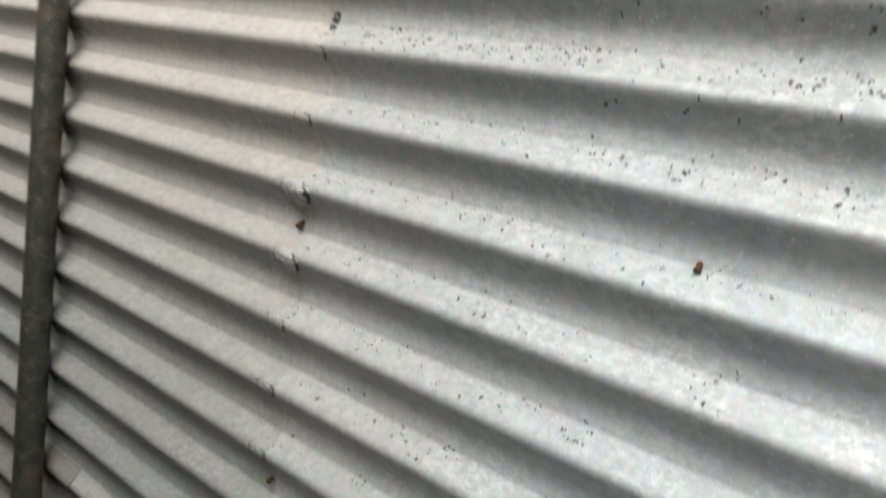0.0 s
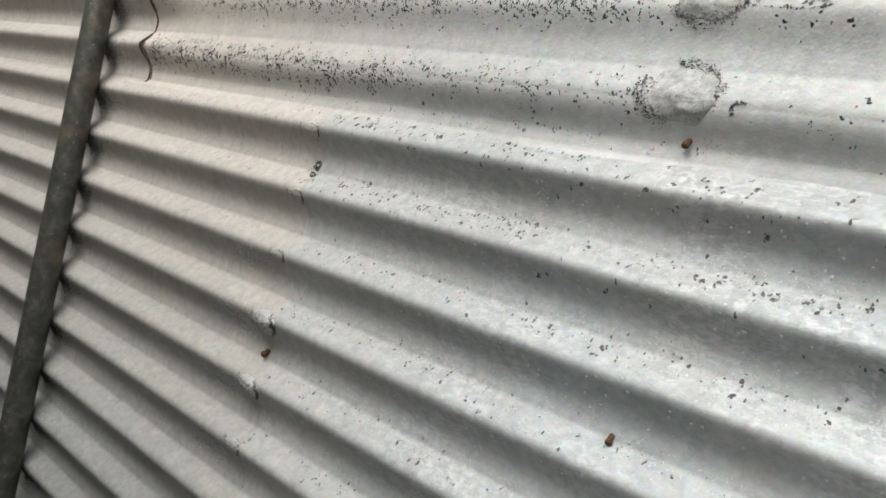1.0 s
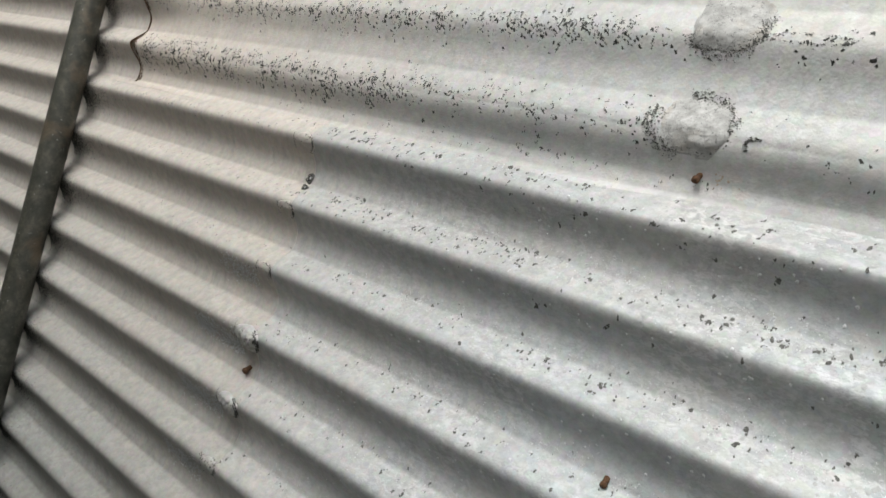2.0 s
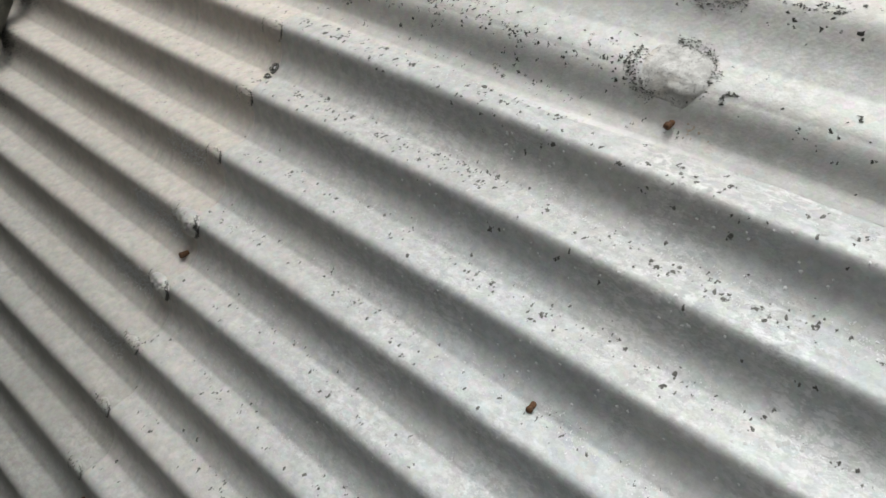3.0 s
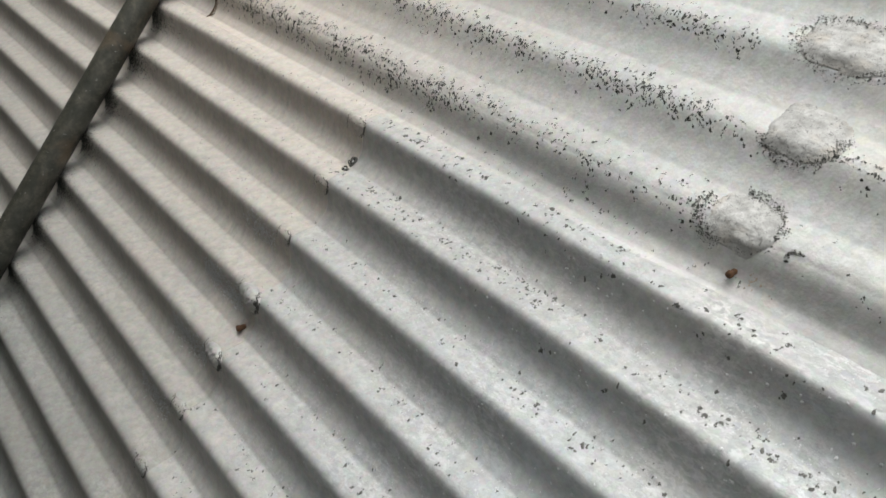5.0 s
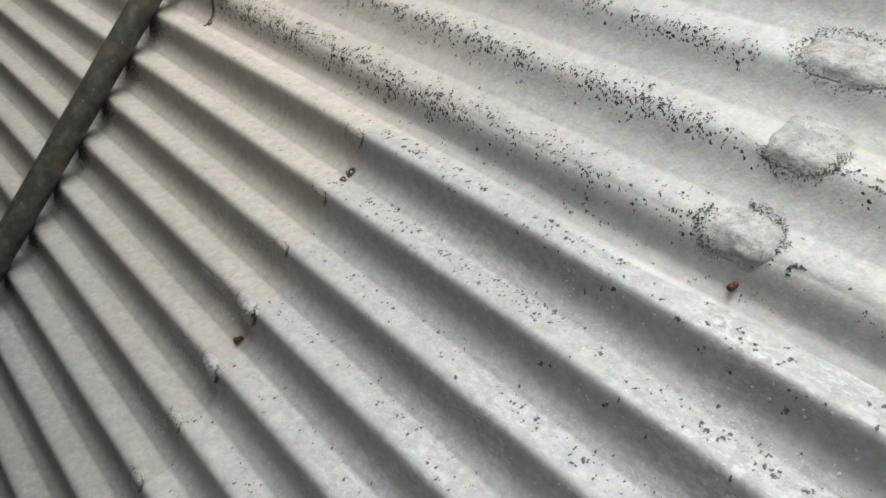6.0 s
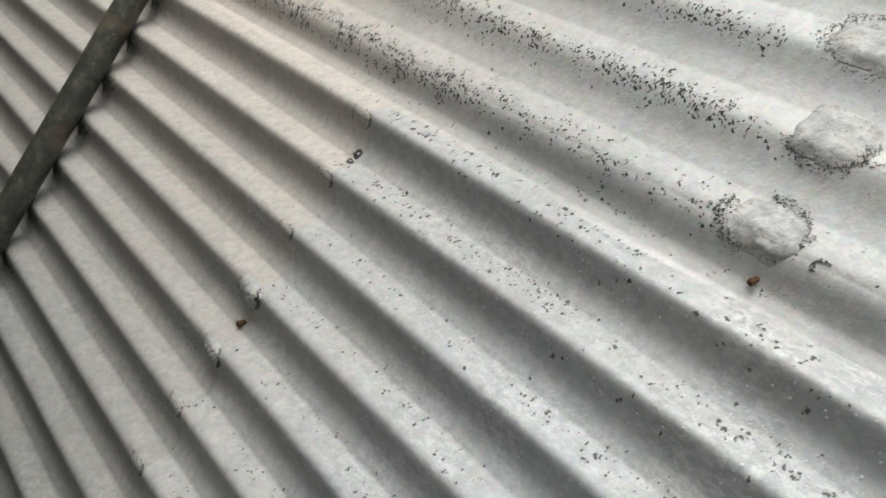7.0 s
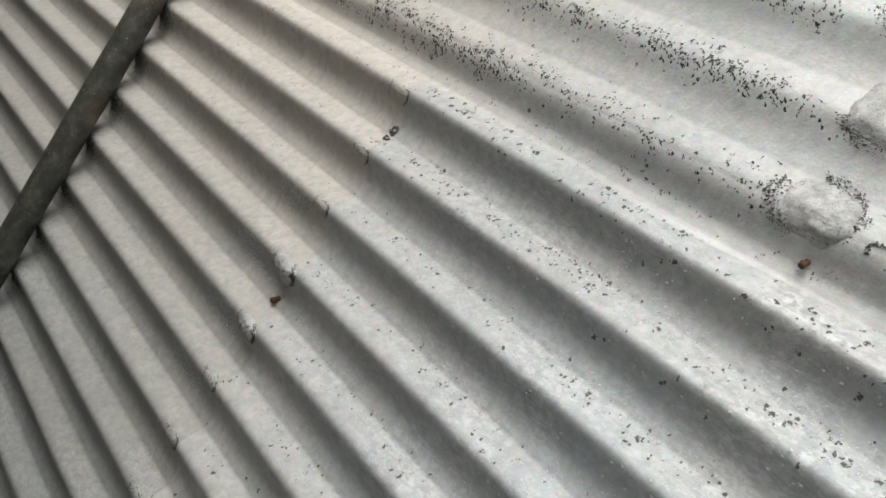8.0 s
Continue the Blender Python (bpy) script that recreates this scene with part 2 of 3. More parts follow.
def sheet(x0, x1, h0, h1, lift, material, label, lean=0.0, lean_at=0.0, curl=0.0, ragged=0.0008, seed=0.0, rise_end=0.0, fine=56):
    """One corrugated sheet, ribs along x. lean tilts its right end; curl lifts that end off the sheet below, most on the ridges."""
    nx, nh = int((x1 - x0) / 0.027), int(round((h1 - h0) / PITCH * fine))
    thick = 0.0036 if curl > 0.002 else 0.0004
    front = []
    for j in range(nh + 1):
        h = h0 + (h1 - h0) * j / nh
        right = x1 + lean * (h - lean_at) + (0.0022 * n3(seed, h * 16, 3.3) + 0.0012 * n3(seed, h * 60, 8.3) if curl else 0)
        for i in range(nx + 1):
            u = 1 - i / nx
            # finer columns beside the right end
            u = u * u * 0.5 + u * 0.5
            x = right - (right - x0) * u
            hh = h
            if j < 28 and rise_end:
                k = min(1.0, max(0.0, (x - 0.30) / 0.25))
                hh += rise_end * k * k * (3 - 2 * k) * (1 - j / 28)
            if j == 0:
                hh += ragged * n3(x * 21, seed, 5.5) + 0.6 * ragged * n3(x * 75, seed, 2.5)
            p = skin(x, hh, lift)
            if j < 6 and rise_end:
                # towards the left it stands off a little, then it is pressed tight on the sheet below, and its right end lies on top as a thin lip
                tight = min(1.0, max(0.0, (x + 0.30) / 0.14))
                lip = min(1.0, max(0.0, (x - 0.24) / 0.12))
                p.y += (1 - j / 6) * tight * (lift + 0.0006 - 0.0008 * lip)
            if curl:
                crest = 0.45 + 0.55 * max(0.0, rib(h + 0.008))
                p.y -= curl * math.exp(-(right - x) / 0.009) * crest * (0.7 + 0.9 * abs(n3(seed, h * 22, 1.1)))
            if j == 0:
                p.y -= 0.0003 * max(0.0, n3(x * 6, seed, 7.7))
            front.append(p)
    w = nx + 1
    verts = front + [p + Vector((0, thick, 0)) for p in front]
    off = len(front)
    faces = []
    for j in range(nh):
        for i in range(nx):
            a = j * w + i
            faces.append((a, a + 1, a + 1 + w, a + w))
            faces.append((off + a, off + a + w, off + a + 1 + w, off + a + 1))
    end = [j * w + nx for j in range(nh + 1)]
    rest = [nh * w + i for i in range(nx, -1, -1)] + [j * w for j in range(nh - 1, -1, -1)] + [i for i in range(1, nx + 1)]
    for line in (rest, end):
        base, m = len(verts), len(line)
        verts += [verts[i].copy() for i in line] + [verts[off + i].copy() for i in line]
        for k in range(m - 1):
            faces.append((base + k + 1, base + k, base + k + m, base + k + 1 + m))
    ob = mesh_object("corrugated_sheet", verts, faces, material, wall, label)
    ob.data.materials.append(EDGE_RUST)
    for f in ob.data.polygons[-nh:]:
        f.material_index = int(curl > 0.002)
    if rise_end:
        # the cleaner band along the lower edge
        ob.data.materials.append(ZINC_CLEAN)
        for j in range(6):
            for i in range(nx):
                if j < 5 * min(1.0, (front[i].x - 0.20) / 0.15) + 1.5 * n3(front[i].x * 30, 0.3, 0.8):
                    ob.data.polygons[2 * (j * nx + i)].material_index = 2
    return ob


P = PITCH
sheet(-1.69, 0.006, -9.72 * P, 0.75 * P, 0.0003, ZINC_WARM, "brownish galvanised sheet with dull spangle", lean=-0.05, curl=0.00001, seed=1)
sheet(-0.06, 3.4, -9.70 * P, 0.75 * P, 0.0, ZINC_OLD, "chalky weathered galvanised sheet with grey pits", seed=2)
sheet(-1.69, -0.449, 0.27 * P, 10.4 * P, 0.0012, ZINC_WARM, "brownish sheet behind the pole", lean=-0.20, lean_at=0.5 * P, curl=0.0060, seed=3)
sheet(-0.52, 3.4, 0.19 * P, 10.4 * P, 0.0009, ZINC_PALE, "pale galvanised sheet speckled with black lichen", ragged=0.0012, seed=4, rise_end=0.14 * P)
sheet(-1.69, -0.383, -19.1 * P, -9.0 * P, -0.0011, ZINC_DIRTY, "dirty lower sheet near the ground", lean=-0.1, lean_at=-9.7 * P, curl=0.001, seed=5, fine=30)
sheet(-0.44, 3.4, -19.1 * P, -9.0 * P, -0.0024, ZINC_OLD, "weathered lower sheet near the ground", seed=6, fine=30)


# ---- the pole in front of the wall ----
def pole():
    r, lean = 0.0212, -0.1412
    axis = Vector((lean, 0, 1)).normalized()
    foot = Vector((-0.5724 + lean * (-Z0), -(AMP + r + 0.0008), 0.0))
    side, out = Vector((axis.z, 0, -axis.x)), Vector((0, -1, 0))
    verts, faces, ns, length = [], [], 28, 2.55
    rows = 170
    for j in range(rows + 1):
        c = foot + axis * (length * j / rows - 0.03)
        for i in range(ns):
            a = TAU * i / ns
            rr = r + 0.00035 * n3(math.cos(a) * 2, math.sin(a) * 2, j * 0.22) + 0.00025 * n3(math.cos(a) * 6, math.sin(a) * 6, j * 0.9)
            verts.append(c + side * (rr * math.cos(a)) + out * (rr * math.sin(a)))
    for j in range(rows):
        for i in range(ns):
            a, b = j * ns + i, j * ns + (i + 1) % ns
            faces.append((a, b, b + ns, a + ns))
    faces.append(tuple(range(ns))[::-1])
    faces.append(tuple(rows * ns + i for i in range(ns)))
    thing = tagged(new("pole"), "leaning dark grey steel pipe with faint rust spots", "pole")
    mesh_object("pipe", verts, faces, PIPE, thing)
    rng = random.Random(5)
    v, f = [], []
    for _ in range(150):
        a, k = rng.uniform(0.2, math.pi - 0.2), rng.uniform(0.4, 2.3)
        c = foot + axis * k + side * (r * math.cos(a)) + out * (r * math.sin(a))
        nrm = (side * math.cos(a) + out * math.sin(a))
        fleck(v, f, c, nrm, axis, rng.uniform(0.0006, 0.0016), rng.uniform(0.0005, 0.0012), rng)
    tagged(mesh_object("paint_spatter", v, f, WHITE_SPOT, thing, "pale spatter spots"), kind="stuff")


def fleck(verts, faces, c, nrm, along, a, b, rng, rise=0.0002, jag=(0.35, 1.35)):
    """A low irregular crust, a by b in half size, on a surface."""
    t = (along - nrm * along.dot(nrm)).normalized()
    s = nrm.cross(t)
    n, k0 = 9, len(verts)
    for i in range(n):
        q = TAU * i / n
        k = rng.uniform(*jag)
        verts.append(c + t * (a * k * math.cos(q)) + s * (b * k * math.sin(q)) - nrm * 0.00012)
    verts.append(c + nrm * rise)
    for i in range(n):
        faces.append((k0 + i, k0 + (i + 1) % n, k0 + n))


pole()


# ---- lichen and grime ----
def scatter(name, rows, lift, material, label, seed, rise=0.0003, jag=(0.35, 1.35), clumps=False):
    """rows: rib, x from, x to, how many, middle and spread in ribs, length from and to, how elongated."""
    rng = random.Random(seed)
    v, f = [], []
    for rib, xa, xb, count, mid, spread, la, lb, thin in rows:
        made = 0
        while made < count:
            x = rng.uniform(xa, xb)
            h = (rib + rng.gauss(mid, spread)) * P
            # clusters: keep where a slow pattern is high
            if n3(x * 26, h * 40, seed) + 0.6 * n3(x * 70, h * 90, seed + 3) < rng.uniform(-0.7, 0.3):
                continue
            made += 1
            nrm, down = slope(h)
            along = (down + Vector((rng.gauss(0.15, 0.45), 0, 0))).normalized()
            a = la * (lb / la) ** rng.random()
            fleck(v, f, skin(x, h, lift), nrm, along, a, a / rng.uniform(thin * 0.6, thin * 1.3), rng, rise, jag)
            # ragged clumps: crumbs grown on to the larger ones
            for _ in range(rng.choice((0, 1, 2, 3)) if clumps and a > 0.0013 else 0):
                hb, ab = h + rng.gauss(0, 0.8 * a), a * rng.uniform(0.25, 0.6)
                fleck(v, f, skin(x + rng.gauss(0, 0.8 * a), hb, lift), slope(hb)[0], along, ab, ab / rng.uniform(1, 2), rng, rise, jag)
    return tagged(mesh_object(name, v, f, material, wall, label), kind="stuff")


scatter("lichen", [
    (1, -0.44, 0.10, 648, -0.20, 0.09, 0.0009, 0.0039, 3.0),
    (1, -0.44, 0.16, 400, 0.03, 0.09, 0.0010, 0.0037, 3.0),
    (1, -0.43, -0.30, 118, 0.12, 0.07, 0.0007, 0.0017, 3.0),
    (1, 0.10, 0.40, 169, -0.08, 0.15, 0.0010, 0.0033, 2.5),
    (1, 0.15, 0.50, 41, 0.14, 0.12, 0.0009, 0.0025, 2.4),
    (1, 0.48, 0.80, 49, -0.11, 0.20, 0.0010, 0.0033, 2.2),
    (1, -0.10, 0.50, 67, -0.56, 0.06, 0.0009, 0.0028, 3.3),
    (2, -0.44, 0.36, 928, -0.04, 0.10, 0.0009, 0.0036, 2.7),
    (2, 0.28, 0.40, 83, -0.08, 0.09, 0.0009, 0.0030, 2.4),
    (2, -0.30, 0.30, 94, -0.28, 0.08, 0.0010, 0.0028, 2.7),
    (2, 0.34, 0.80, 94, -0.08, 0.12, 0.0010, 0.0037, 2.2),
    (3, -0.44, 0.36, 734, -0.03, 0.11, 0.0009, 0.0033, 2.6),
    (4, -0.44, 0.40, 540, -0.01, 0.13, 0.0010, 0.0037, 2.4),
    (5, -0.44, 0.46, 462, -0.01, 0.14, 0.0012, 0.0039, 2.4),
], 0.0010, FLECK, "small black lichen flecks on the ribs", 11, clumps=True)

scatter("grime", [
    (0, 0.02, 0.80, 217, 0.17, 0.08, 0.0009, 0.0032, 1.4),
    (0, 0.10, 0.80, 78, -0.20, 0.13, 0.0006, 0.0023, 1.3),
    (-1, 0.02, 0.75, 224, 0.19, 0.09, 0.0009, 0.0031, 1.5),
    (-1, 0.45, 0.75, 44, 0.30, 0.09, 0.0006, 0.0023, 1.3),
    (-2, 0.02, 0.75, 158, 0.20, 0.09, 0.0008, 0.0027, 1.5),
    (-3, 0.02, 0.70, 88, 0.22, 0.09, 0.0006, 0.0020, 1.4),
    (-4, 0.02, 0.70, 111, 0.23, 0.10, 0.0006, 0.0023, 1.4),
    (-5, 0.02, 0.60, 100, 0.23, 0.10, 0.0006, 0.0023, 1.4),
    (-6, 0.02, 0.60, 78, 0.23, 0.10, 0.0006, 0.0020, 1.4),
    (0, -0.48, 0.02, 90, -0.10, 0.08, 0.0005, 0.0012, 1.4),
    (-1, -0.48, 0.02, 102, -0.10, 0.08, 0.0005, 0.0012, 1.4),
    (-2, -0.48, 0.02, 102, -0.10, 0.08, 0.0005, 0.0012, 1.4),
    (-3, -0.48, 0.02, 102, -0.10, 0.08, 0.0005, 0.0012, 1.4),
    (-4, -0.48, 0.02, 102, -0.10, 0.08, 0.0005, 0.0012, 1.4),
    (-5, -0.45, 0.02, 90, -0.10, 0.08, 0.0005, 0.0012, 1.4),
    (-6, -0.45, 0.02, 90, -0.10, 0.08, 0.0005, 0.0012, 1.4),
    (-7, 0.02, 0.50, 55, 0.23, 0.10, 0.0006, 0.0020, 1.4),
], 0.0005, PIT, "grey grime pits below the lap", 12, 0.00005, (0.7, 1.2))

scatter("dark_pits", [
    (0, -0.05, 0.75, 54, 0.17, 0.06, 0.0014, 0.0038, 1.7),
    (0, 0.02, 0.75, 35, -0.02, 0.05, 0.0010, 0.0026, 1.7),
    (-1, -0.02, 0.75, 60, 0.20, 0.07, 0.0013, 0.0034, 1.7),
    (-1, 0.00, 0.30, 35, 0.12, 0.08, 0.0010, 0.0026, 1.7),
    (0, 0.00, 0.50, 31, 0.15, 0.06, 0.0013, 0.0034, 1.7),
    (-1, 0.00, 0.50, 33, 0.20, 0.07, 0.0013, 0.0031, 1.7),
    (-2, 0.00, 0.45, 29, 0.18, 0.07, 0.0012, 0.0029, 1.7),
    (-3, 0.00, 0.40, 20, 0.18, 0.07, 0.0012, 0.0026, 1.7),
    (-1, -0.35, 0.00, 54, 0.17, 0.04, 0.0007, 0.0016, 1.6),
    (-2, 0.02, 0.70, 24, 0.22, 0.08, 0.0010, 0.0030, 1.7),
    (-3, 0.02, 0.55, 29, 0.20, 0.08, 0.0010, 0.0026, 1.7),
    (-7, 0.03, 0.40, 43, 0.20, 0.08, 0.0009, 0.0025, 1.8),
    (-8, 0.03, 0.40, 38, 0.20, 0.08, 0.0009, 0.0025, 1.8),
    (-2, -0.35, 0.00, 36, 0.15, 0.06, 0.0006, 0.0015, 1.6),
    (0, -0.40, 0.00, 48, 0.03, 0.06, 0.0006, 0.0016, 1.8),
    (-4, 0.02, 0.50, 48, 0.24, 0.09, 0.0009, 0.0030, 2.0),
    (-5, 0.02, 0.40, 48, 0.24, 0.08, 0.0009, 0.0028, 1.8),
    (-6, 0.02, 0.40, 32, 0.24, 0.08, 0.0009, 0.0028, 1.8),
    (0, 0.25, 0.70, 14, -0.22, 0.10, 0.0012, 0.0030, 1.7),
    (-1, 0.30, 0.75, 10, -0.22, 0.10, 0.0012, 0.0030, 1.7),
    (-1, 0.25, 0.78, 60, 0.30, 0.08, 0.0008, 0.0022, 1.7),
    (-2, 0.25, 0.78, 54, 0.30, 0.08, 0.0008, 0.0022, 1.7),
    (-3, 0.20, 0.70, 40, 0.30, 0.08, 0.0008, 0.0019, 1.7),
    (-10, -1.00, -0.60, 43, 0.20, 0.06, 0.0012, 0.0030, 1.9),
], 0.0004, GRIT_SHADE, "small dark pits", 13, 0.00015, clumps=True)

scatter("zinc_flakes", [
    (-1, 0.12, 0.78, 806, 0.29, 0.10, 0.0005, 0.0018, 2.0),
    (-2, 0.10, 0.78, 806, 0.29, 0.10, 0.0005, 0.0017, 2.0),
    (-3, 0.06, 0.75, 728, 0.29, 0.10, 0.0005, 0.0016, 2.0),
    (-4, 0.04, 0.70, 624, 0.29, 0.10, 0.0005, 0.0014, 2.0),
    (-5, 0.03, 0.65, 494, 0.29, 0.10, 0.0005, 0.0013, 2.0),
    (-6, 0.03, 0.60, 390, 0.29, 0.10, 0.0004, 0.0012, 2.0),
    (0, 0.15, 0.78, 338, 0.22, 0.08, 0.0005, 0.0016, 2.0),
], 0.0004, CHALK, "flaking white zinc crust on the ridges", 15, 0.0003, (0.3, 1.3), clumps=True)

scatter("zinc_beads", [
    (-2, -0.10, -0.02, 224, -0.26, 0.08, 0.0008, 0.0014, 1.3),
    (-3, -0.11, -0.01, 588, -0.28, 0.08, 0.0008, 0.0015, 1.3),
    (-4, -0.10, -0.01, 448, -0.28, 0.08, 0.0008, 0.0015, 1.3),
    (-5, -0.09, -0.01, 308, -0.28, 0.08, 0.0008, 0.0014, 1.3),
    (0, 0.30, 0.70, 36, -0.22, 0.10, 0.0010, 0.0018, 1.4),
    (-1, 0.20, 0.70, 30, -0.22, 0.10, 0.0010, 0.0017, 1.4),
    (-2, 0.20, 0.70, 30, -0.22, 0.10, 0.0010, 0.0017, 1.4),
    (-3, 0.05, 0.60, 36, -0.22, 0.10, 0.0008, 0.0015, 1.4),
    (-4, 0.05, 0.60, 36, -0.22, 0.10, 0.0008, 0.0015, 1.4),
], 0.0006, CHALK, "pale zinc beads on the shaded sides of the ribs", 14, 0.0009, (0.7, 1.2))


# ---- mended spots, rivets, nails ----
def cone(u, w, seed, peak):
    """A skewed cone over the unit circle, high towards one side."""
    du, dw = u + 0.16 * n3(w * 1.8, seed, 1.0) - peak, w + 0.18 * n3(u * 1.8, seed, 2.0)
    d = math.hypot(du, dw) + 1e-9
    b = peak * du / d
    k = max(0.0, 1 - d / (math.sqrt(max(0.01, b * b + 0.92 - peak * peak)) - b))
    return k * (1.55 - 0.55 * k)


def dome(name, x, h, half_w, half_h, rise, lift, material, label, category, seed, sharp=0.0, rough=0.0, group="", peak=0.0):
    """A lump that follows the rib below it. sharp: the far edge falls off abruptly."""
    nx, nh = 34, 30
    verts, faces = [], []
    for j in range(nh + 1):
        for i in range(nx + 1):
            u, w = 2 * i / nx - 1, 2 * j / nh - 1
            uu = u + 0.16 * n3(w * 1.8, seed, 1.0)
            ww = w + 0.18 * n3(u * 1.8, seed, 2.0)
            r = (abs(uu) ** 3 + abs(ww) ** 3) ** (1 / 3)
            k = max(0.0, 1 - r)
            k = min(1.0, k * 1.5)
            k = k * k * (3 - 2 * k)
            if peak:
                k = cone(u, w, seed, peak)
            elif sharp:
                # one side falls off steeply along a rounded edge
                side = math.copysign(1.0, sharp)
                edge = abs(sharp) * math.sqrt(max(0.0, 1 - 0.75 * ww * ww))
                k *= max(0.0, 1 - (uu * side - edge) / 0.14) if uu * side > edge else 0.25 + 0.75 * (uu * side + 1) / (edge + 1)
            xx, hh = x + u * half_w, h + w * half_h
            p = skin(xx, hh, lift)
            n, _ = slope(hh)
            bumpy = rough * (n3(u * 3, w * 3, seed) + 0.6 * n3(u * 8, w * 8, seed) + 0.35 * n3(u * 18, w * 18, seed))
            verts.append(p + n * (rise * k * (1 + bumpy) - 0.0016 * (k <= 0)))
    w = nx + 1
    for j in range(nh):
        for i in range(nx):
            a = j * w + i
            faces.append((a, a + 1, a + 1 + w, a + w))
    ob = mesh_object(name, verts, faces, material)
    return tagged(ob, label, category, group)


patches = []
MENDED = ((0.440, 1.02, 0.034, 0.024, 0.0044, 0.55), (0.434, 2.13, 0.036, 0.025, 0.0042, -0.60), (0.430, 3.15, 0.042, 0.024, 0.0032, 0.0))
for k, (x, h, hw, hh, rise, steep) in enumerate(MENDED):
    patches.append(dome("solder_patch", x, h * P, hw, hh, rise, 0.0009, CRUST, "crusted grey solder lump mending a rib of the sheet", "patch", 21 + k, steep, 0.45, "mended spots"))


def ring_of_flecks(x, h, hw, hh, count, seed, a0, a1, owner):
    rng = random.Random(seed)
    v, f = [], []
    for _ in range(int(1.7 * count)):
        q = rng.uniform(a0, a1)
        k = rng.gauss(0.98, 0.11)
        xx, zz = x + hw * k * math.cos(q), h * P + hh * k * math.sin(q)
        nrm, down = slope(zz)
        along = Vector((rng.gauss(0, 1), 0, rng.gauss(0, 1))).normalized()
        a = 0.00022 * 4.5 ** rng.random()
        fleck(v, f, skin(xx, zz, 0.0016), nrm, along, a, a / rng.uniform(0.9, 2), rng, 0.0006)
    tagged(mesh_object("lichen_rim", v, f, GRIT_SHADE, patches[owner], "black lichen grains"), kind="stuff")


ring_of_flecks(0.433, 1.07, 0.031, 0.023, 330, 31, -1.3, 1.9, 0)
ring_of_flecks(0.430, 1.02, 0.033, 0.024, 210, 32, 2.6, 4.6, 0)
ring_of_flecks(0.436, 2.11, 0.032, 0.026, 300, 33, 3.6, 6.6, 1)
ring_of_flecks(0.428, 3.14, 0.044, 0.026, 420, 34, 0, TAU, 2)
ring_of_flecks(0.428, 3.14, 0.024, 0.014, 240, 35, 0, TAU, 2)
ring_of_flecks(0.486, 0.90, 0.008, 0.006, 68, 36, 1.2, 4.0, 0)
ring_of_flecks(0.500, 2.0, 0.030, 0.004, 85, 37, 0, TAU, 1)

RIVETS = ((0.000, -0.05, 0.95), (0.005, -1.07, 0.8), (0.004, -2.02, 0.75), (0.010, -3.05, 1.25), (0.014, -4.06, 1.1), (0.017, -5.0, 0.8), (0.019, -6.0, 0.8), (0.022, -7.0, 0.8))
for k, (x, h, s) in enumerate(RIVETS):
    bold = s > 1
    cx, ch = x - 0.005, (h - 0.06) * P
    hw, hh, rise, peak = 0.0190 * s, 0.0125 * s, (0.0056 if bold else 0.0017) * s, 0.45 if bold else 0.3
    thing = dome("rivet", cx, ch, hw, hh, rise, 0.0006, ZINC_OLD if bold else ZINC_WARM, "dented rivet under the sheet lap" if bold else "flattened rivet with dark dirt and drawn-in shade round it", "rivet", 41 + k, 0.0, 0.5, "rivets along the lap", peak)
    rng = random.Random(60 + k)
    v, f = [], []
    marks = []
    # shade drawn as a dark crescent on the steep side, a dent on top, a short broken line on the far side, loose grains
    for _ in range(230 if bold else 70):
        t, e = rng.uniform(-1.15, 1.0), rng.gauss(0, 0.05)
        marks.append(((0.90 + e) * math.cos(t), (0.90 + e) * math.sin(t), 0.0009 * (1.35 - abs(t))))
    if bold:
        marks += [(0.30 - 0.22 * t + rng.gauss(0, 0.05), 0.30 - 0.75 * t, 0.0005) for t in np.linspace(0, 1, 22)]
    else:
        marks += [(0.85 - 0.75 * t, 0.55 - 0.1 * t + 0.3 * t * t, 0.0006) for t in np.linspace(0, 1, 16)]
    marks += [(-1.0 + rng.gauss(0, 0.025), t, 0.0006) for t in np.linspace(-0.6, 0.75, 18)]
    marks += [(rng.gauss(0.1, 0.6), rng.gauss(0.2, 0.6), 0.0007) for _ in range(14)]
    if k > 4:
        marks += [(t + rng.gauss(0, 0.05), 0.25 - 0.22 * t + rng.gauss(0, 0.12), 0.0008) for t in np.linspace(-1.5, 0.9, 26)]
    for u, w, a in marks:
        if rng.random() < (0.06 if bold else 0.25):
            continue
        xx, zz = cx + u * hw, ch + w * hh
        nrm, down = slope(zz)
        a *= rng.uniform(0.9, 1.7)
        way = down + Vector((rng.gauss(0.1, 0.4), 0, 0))
        fleck(v, f, skin(xx, zz, 0.0006) + nrm * (rise * cone(u, w, 41 + k, peak) + 0.0003), nrm, way.normalized(), a, a / 1.5, rng, 0.0003)
    tagged(mesh_object("dirt_and_shade_ring", v, f, GRIT_SHADE, thing, "dark dirt and drawn-in shade round the rivet"), kind="stuff")


